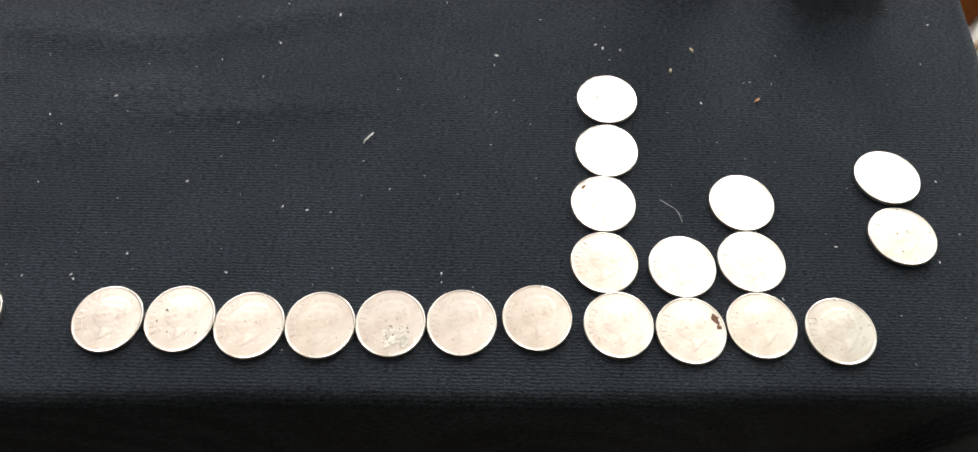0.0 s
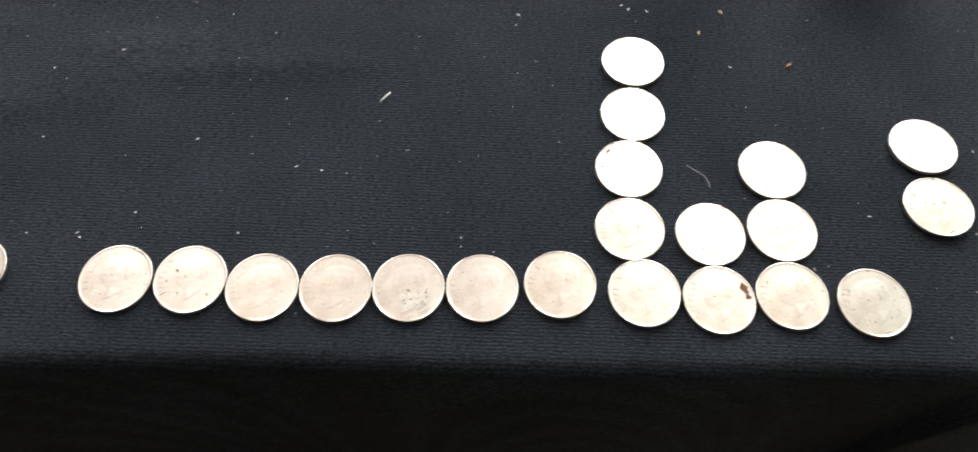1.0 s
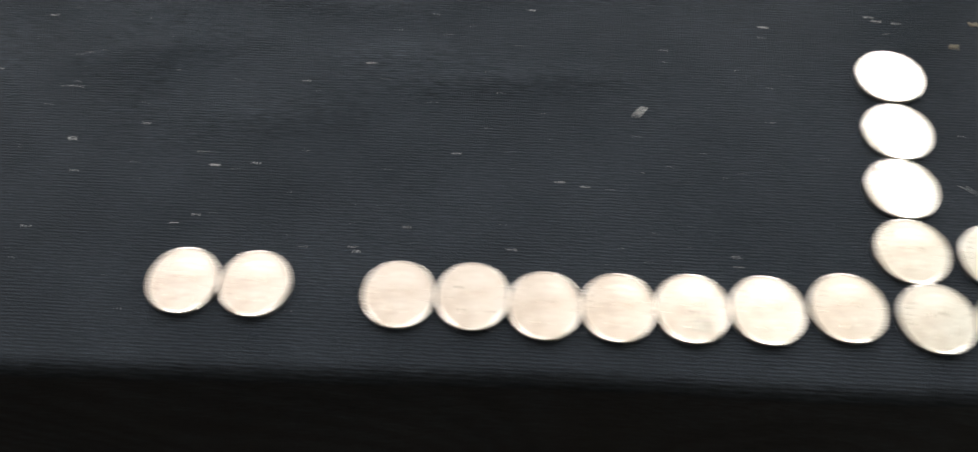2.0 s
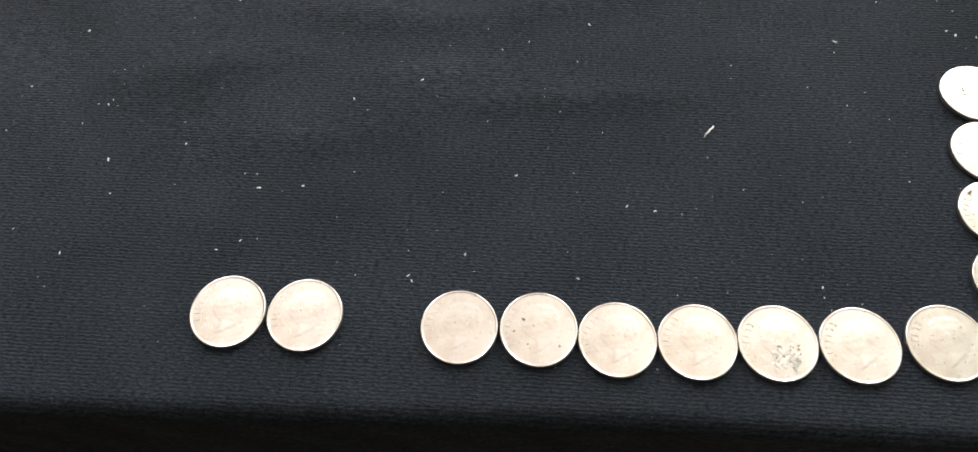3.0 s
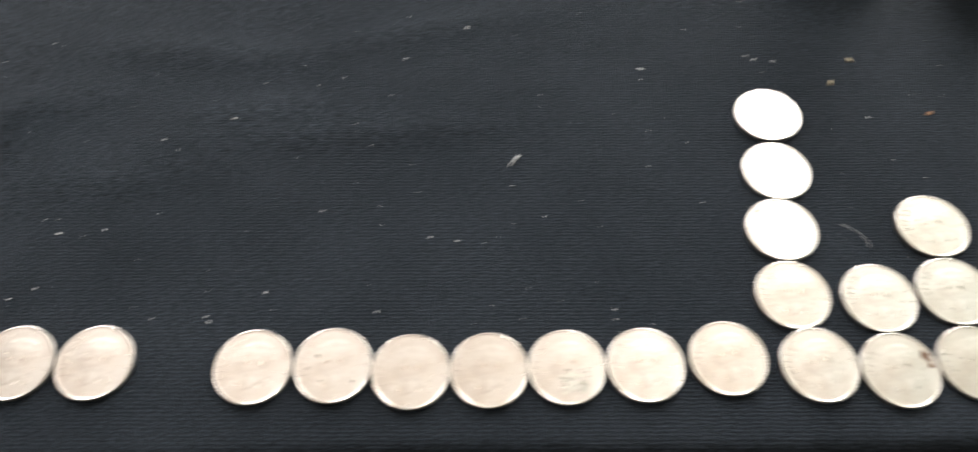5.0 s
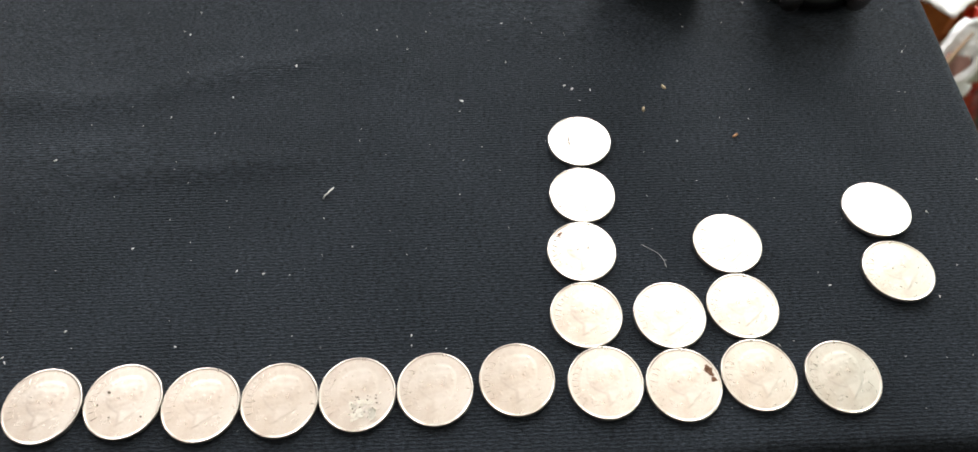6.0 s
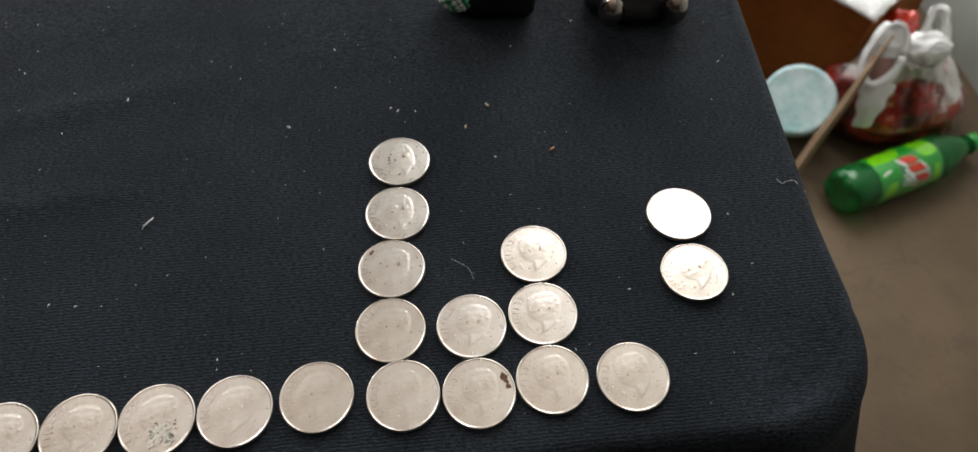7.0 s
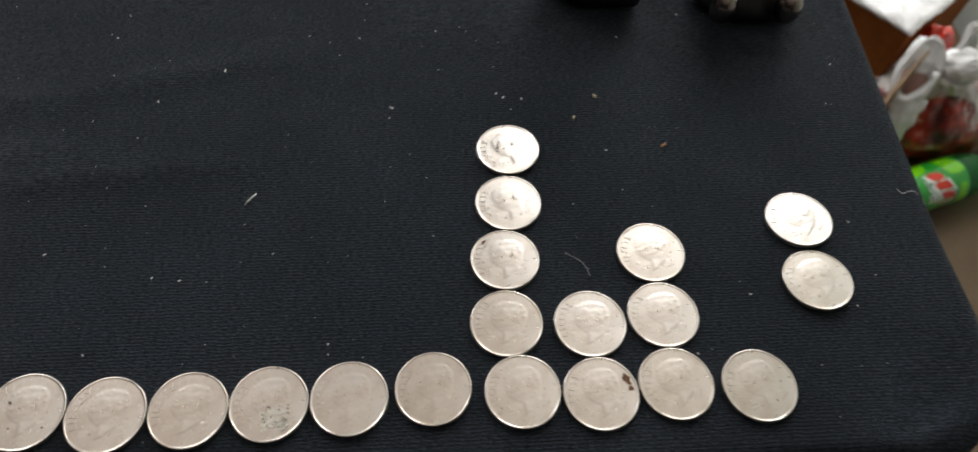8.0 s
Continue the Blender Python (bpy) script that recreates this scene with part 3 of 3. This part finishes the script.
def wrap_patch(zc, zr, ac, ar, r, power=2.0, slant=0.0):
    """A printed shape on the label: an oval, or with a higher power a rounded block, bent round the bottle."""
    bm = bmesh.new()
    rows = []
    for i in range(15):
        k = -1 + i / 7
        half = zr * (1 - min(1, abs(k)) ** power) ** (1 / power) + 0.0001
        a = ac + ar * k
        rows.append([bm.verts.new((r * math.cos(a), r * math.sin(a), zc + slant * k + half * q)) for q in (-1, 1)])
    for p, q in zip(rows, rows[1:]):
        bm.faces.new((p[0], q[0], q[1], p[1]))
    return bm


face = bottle.matrix_world.to_3x3().inverted() @ Vector((-0.71, -0.61, 0.88))
A = math.atan2(face.y, face.x)  # the side that shows
SIDE = 1 if (bottle.matrix_world.to_3x3() @ Vector((math.cos(A + 0.5), math.sin(A + 0.5), 0))).z > (bottle.matrix_world.to_3x3() @ Vector((math.cos(A), math.sin(A), 0))).z else -1
for name, mat, zc, zr, ac, ar, r, power, slant in (
        ("lime_print", LABEL_LIME, 0.074, 0.024, 0.95, 0.45, 0.0324, 4, 0.006), ("lime_print", LABEL_LIME, 0.133, 0.014, 0.75, 0.62, 0.0324, 4, -0.004),
        ("lime_print", LABEL_LIME, 0.062, 0.009, -0.75, 0.35, 0.0324, 3, 0.004), ("lime_print", LABEL_LIME, 0.140, 0.006, -0.75, 0.5, 0.0324, 4, 0.0),
        ("dark_print", PET, 0.104, 0.020, -0.35, 0.75, 0.0325, 3, -0.010), ("red_emblem", LABEL_RED, 0.100, 0.012, 0.28, 0.20, 0.0327, 2.5, -0.004),
        ("red_emblem", LABEL_RED, 0.108, 0.013, -0.16, 0.20, 0.0327, 2.5, -0.004), ("red_emblem", LABEL_RED, 0.114, 0.010, -0.62, 0.19, 0.0327, 2.5, -0.004),
        ("white_stroke", LABEL_WHITE, 0.088, 0.0020, 0.22, 0.26, 0.0328, 4, -0.006), ("white_stroke", LABEL_WHITE, 0.094, 0.0022, -0.28, 0.24, 0.0328, 4, -0.006),
        ("white_stroke", LABEL_WHITE, 0.121, 0.0016, -0.20, 0.30, 0.0328, 4, -0.006), ("white_stroke", LABEL_WHITE, 0.060, 0.0050, 0.05, 0.09, 0.0328, 2, 0.006),
        ("white_stroke", LABEL_WHITE, 0.086, 0.0050, -0.50, 0.06, 0.0328, 3, 0.003), ("white_stroke", LABEL_WHITE, 0.086, 0.0050, -0.70, 0.06, 0.0328, 3, 0.003)):
    part(name, wrap_patch(zc, zr, A + SIDE * ac, SIDE * ar, r, power, slant), mat, label)

# cardboard box, open, its near side facing the table
carton = thing("cardboard_box", "open brown cardboard box with worn cut edges", "box", Matrix.Translation((0.702, 0.708, FLOOR_Z)) @ pose(0, 0, 0, 0, 0, 127.7))
for name, dims in (("side", (0, 0.34, -0.005, 0.0, 0.004, 0.2)), ("side", (0, 0.34, -0.255, -0.25, 0.004, 0.2)),
                   ("end", (0, 0.005, -0.25, -0.005, 0.004, 0.2)), ("end", (0.335, 0.34, -0.25, -0.005, 0.004, 0.2)), ("bottom", (0, 0.34, -0.255, 0, 0.0, 0.004))):
    part(name, box(*dims, 0.001), CARD, carton, smooth=False)
part("cut_edge", box(0.002, 0.338, -0.006, 0.001, 0.2, 0.2035, 0.001), CARD_EDGE, carton, "pale worn cut edge", smooth=False)

part("tape", box(0.262, 0.292, 0.0, 0.0012, 0.148, 0.156, 0.0003), FILM, carton, "small strip of white tape", smooth=False)

# white film strip hanging over the box's edge
rnd = random.Random(3)
bm = bmesh.new()
rows = []
for i in range(27):
    s = -0.004 + 0.34 * i / 26
    wob = 0.007 * noise.noise(Vector((s * 45, 0, 4)))
    sec = [(0.0035, 0.2025 + wob * 0.4), (0.001, 0.2065), (-0.004, 0.209 + wob), (-0.014, 0.211 + wob * 2), (-0.028, 0.213 - wob), (-0.042, 0.210 + wob * 2), (-0.058, 0.206 - wob), (-0.078, 0.202 + wob), (-0.105, 0.200 - wob), (-0.140, 0.203 + wob), (-0.175, 0.199 - wob), (-0.210, 0.204 + wob), (-0.245, 0.206)]
    rows.append([bm.verts.new((s + 0.003 * noise.noise(Vector((s * 30, k * 0.7, 6))), y + 0.004 * noise.noise(Vector((s * 40, k, 2))), z + 0.006 * noise.noise(Vector((s * 70, k * 0.9, 9))) * min(1, k / 2))) for k, (y, z) in enumerate(sec)])
for p, q in zip(rows, rows[1:]):
    for k in range(12):
        bm.faces.new((p[k], q[k], q[k + 1], p[k + 1]))
film = tagged(new("plastic_film", mesh_of(bm, "plastic_film", FILM)), "crumpled white plastic film over the box edge", "plastic film")
film.matrix_world = carton.matrix_world.copy()
fs = film.modifiers.new("thickness", "SOLIDIFY")
fs.thickness = 0.0008

# round tub with a frosted lid
lid_at, lid_up = Vector((0.611, 0.660, -0.655)), Vector((-0.40, -0.45, 0.80)).normalized()
tub = thing("plastic_tub", "round teal plastic tub with a frosted white lid, tipped over", "tub",
            Matrix.Translation(lid_at - lid_up * 0.085) @ lid_up.to_track_quat("Z", "Y").to_matrix().to_4x4())
part("body", lathe([(0.043, 0), (0.046, 0.004), (0.052, 0.070), (0.053, 0.072)], 48), JAR, tub)
part("lid", lathe([(0.0555, 0.066), (0.056, 0.068), (0.0558, 0.080), (0.054, 0.0835), (0.050, 0.0848), (0.047, 0.0846), (0.044, 0.0838), (0.030, 0.0836), (0.006, 0.0842)], 48), JAR_LID, tub, "frosted white lid")

# wooden stick leaning on the bag
s0, s1 = Vector((0.576, 0.551, FLOOR_Z + 0.004)), Vector((0.715, 0.672, -0.545))
stick = tagged(new("wooden_stick", mesh_of(tube([s0 + (s1 - s0) * k / 8 + Vector((0.001 * math.sin(k * 1.7), 0, 0.001 * math.cos(k * 2.1))) for k in range(9)], [0.0088, 0.0086, 0.0084, 0.0080, 0.0074, 0.0066, 0.0055, 0.0040, 0.0018], 5, flat=1.2), "wooden_stick", STICK, False)), "weathered tapering wooden stick leaning on a plastic bag", "stick")


# carrier bag, full, with knotted handles
def bag_material():
    m = Mat("thin_white_bag_with_red_contents", 0.3)
    sep = m.n.new("ShaderNodeSeparateXYZ")
    m.l.new(m.co, sep.inputs[0])
    # what the bag holds shows where the film lies on it; towards the mouth it is bare white film
    fill = m.math("ADD", m.noise(16, 3, 0.5), m.math("MULTIPLY", m.math("SUBTRACT", 0.122, sep.outputs["Z"]), 2.4))
    red = m.ramp(fill, [(0.48, 0.0), (0.54, 1.0)])
    tone = m.ramp(m.noise(26, 3, 0.6), [(0.36, (0.035, 0.010, 0.007)), (0.48, (0.22, 0.014, 0.007)), (0.62, (0.48, 0.035, 0.012)), (0.72, (0.24, 0.09, 0.04))])
    white = m.mix(m.noise(24, 3), (0.36, 0.29, 0.25), (0.80, 0.78, 0.75))
    crease = m.ramp(m.noise(1, 4, 0.6, m.coords((46, 46, 9), (0.3, 0.2, 0))), [(0.58, 0.0), (0.68, 0.7)])
    m.link(m.mix(crease, m.mix(red, white, tone), (0.72, 0.68, 0.65)), "Base Color")
    m.bump(m.noise(48, 4, 0.55), 0.8, 0.004)
    m.set("Coat Weight", 0.8).set("Coat Roughness", 0.15)
    return m.m


def crumple(m, amp, freq, seed, subdiv=5, bm=None):
    """A sphere creased like thin plastic film."""
    bm = bm or bmesh.new()
    r = bmesh.ops.create_icosphere(bm, subdivisions=subdiv, radius=1)
    for v in r["verts"]:
        q = v.co * freq + Vector((seed, seed * 0.7, 1.3))
        k = 1 + amp * (0.5 - 1.6 * abs(noise.noise(q)) + 0.5 * abs(noise.noise(q * 2.3)))
        v.co = m @ (v.co * k)
    return bm


def strap(points, out, widths, seed):
    """A flat crinkled band of film along points; out points away from its face."""
    bm = bmesh.new()
    pts = [Vector(p) for p in points]
    rows = []
    for i, p in enumerate(pts):
        d = (pts[min(i + 1, len(pts) - 1)] - pts[max(i - 1, 0)]).normalized()
        side = d.cross(out).normalized()
        rows.append([bm.verts.new(p + side * widths[i] * q + out * (0.0035 * noise.noise(Vector((i * 0.33, q * 1.6, seed))) + 0.0025 * math.cos(q * 4.2))) for q in (-1, -0.6, -0.2, 0.2, 0.6, 1)])
    for p, q in zip(rows, rows[1:]):
        for k in range(5):
            bm.faces.new((p[k], q[k], q[k + 1], p[k + 1]))
    return bm


def film_part(name, bm, parent, label):
    ob = part(name, bm, BAG_FILM, parent, label)
    mod = ob.modifiers.new("thickness", "SOLIDIFY")
    mod.thickness = 0.0007
    return ob


BAG = bag_material()
bag = thing("carrier_bag", "full white plastic carrier bag with red contents", "bag", pose(0.793, 0.711, FLOOR_Z))
bm = bmesh.new()
NA, NZ = 96, 44
rings = []
for j in range(NZ + 1):
    f = j / NZ
    z = 0.165 * f
    wide = 0.092 + 0.022 * smooth_step(0.0, 0.25, f) - 0.078 * smooth_step(0.38, 1.05, f)
    ring = []
    for i in range(NA):
        a = 2 * math.pi * i / NA
        c = Vector((math.cos(a), math.sin(a), f * 1.6))
        k = 1 + 0.12 * noise.noise(c * 1.7 + Vector((4, 1, 2))) - 0.10 * abs(noise.noise(c * 3.6 + Vector((1, 7, 2))))
        # gathers run up to the mouth
        k += 0.12 * smooth_step(0.45, 1.0, f) * noise.noise(Vector((math.cos(a) * 4.5, math.sin(a) * 4.5, f * 0.8)))
        ring.append(bm.verts.new((math.cos(a) * wide * k * 1.05 - 0.030 * f * f, math.sin(a) * wide * k * 0.92 - 0.040 * f * f, z + 0.012 * f * noise.noise(c * 2.5))))
    rings.append(ring)
for p, q in zip(rings, rings[1:]):
    for i in range(NA):
        bm.faces.new((p[i], p[(i + 1) % NA], q[(i + 1) % NA], q[i]))
bm.faces.new(rings[0][::-1])
bm.faces.new(rings[-1])
part("body", bm, BAG, bag)

# handle loops facing the room, in the bag's own frame
hu, hv = Vector((0.97, -0.22, 0.05)).normalized(), Vector((0.15, 0.62, 0.77)).normalized()
hout = hu.cross(hv).normalized()
hc = Vector((-0.083, -0.052, 0.179))
turns = [2 * math.pi * k / 36 for k in range(37)]
loop = [hc + hu * (0.0255 * math.cos(a) * (1 - 0.12 * math.sin(a)) + 0.008 * math.sin(a)) + hv * 0.044 * math.sin(a) for a in turns]
film_part("handle", strap(loop, hout, [0.0062 - 0.0018 * math.sin(a) + 0.001 * math.sin(a * 5) for a in turns], 1.0), bag, "white plastic handle loop")
h2 = hc + hu * 0.066 + hv * 0.012 - hout * 0.008
arch = [h2 + hu * (0.014 * math.cos(a) - 0.004 * math.sin(a)) + hv * 0.056 * max(0.0, math.sin(a)) ** 0.8 for a in (math.pi * k / 24 for k in range(25))]
film_part("handle", strap(arch, hout, [0.0075 + 0.0012 * math.sin(k * 0.9) for k in range(25)], 5.0), bag, "white plastic handle loop")
facing = Matrix((hu, hv, hout)).transposed().to_4x4()
fall = [hc - hv * (0.040 + 0.005 * k) - hout * (0.003 + 0.00012 * k * k) for k in range(15)]
inner = [hc + hv * (0.044 - 0.004 * k) + hu * (0.008 - 0.0006 * k) - hout * 0.006 for k in range(13)]
film_part("inner_film", strap(inner, hout, [0.010 + 0.016 * math.sin(math.pi * (0.12 + 0.06 * k)) for k in range(13)], 11.0), bag, "thin white film behind the handle")
film_part("skirt", strap(fall, hout, [0.027 - 0.0011 * k + 0.002 * math.sin(k * 1.1) for k in range(15)], 8.0), bag, "gathered white plastic below the handle")
part("gathered_top", crumple(Matrix.Translation(hc + hu * 0.060 + hv * 0.012 - hout * 0.014) @ facing @ Matrix.Diagonal((0.033, 0.024, 0.018, 1)), 0.15, 1.7, 9), BAG_FILM, bag, "gathered white plastic top")
packet = tagged(new("packet", mesh_of(blob(bag.matrix_world @ Matrix.Translation(hc - hv * 0.018 - hout * 0.014) @ facing @ Matrix.Diagonal((0.021, 0.027, 0.011, 1)), 0.06, 1.2, 2, 4), "packet", PINK)), "pinkish-brown packet showing through the bag's handle", "packet")
wrapper = tagged(new("red_wrapper", mesh_of(crumple(Matrix.Translation((0.768, 0.730, -0.586)) @ Matrix.Diagonal((0.023, 0.023, 0.028, 1)), 0.30, 1.6, 6), "red_wrapper", RED)), "shiny red crumpled wrapper on top of the bag", "wrapper")
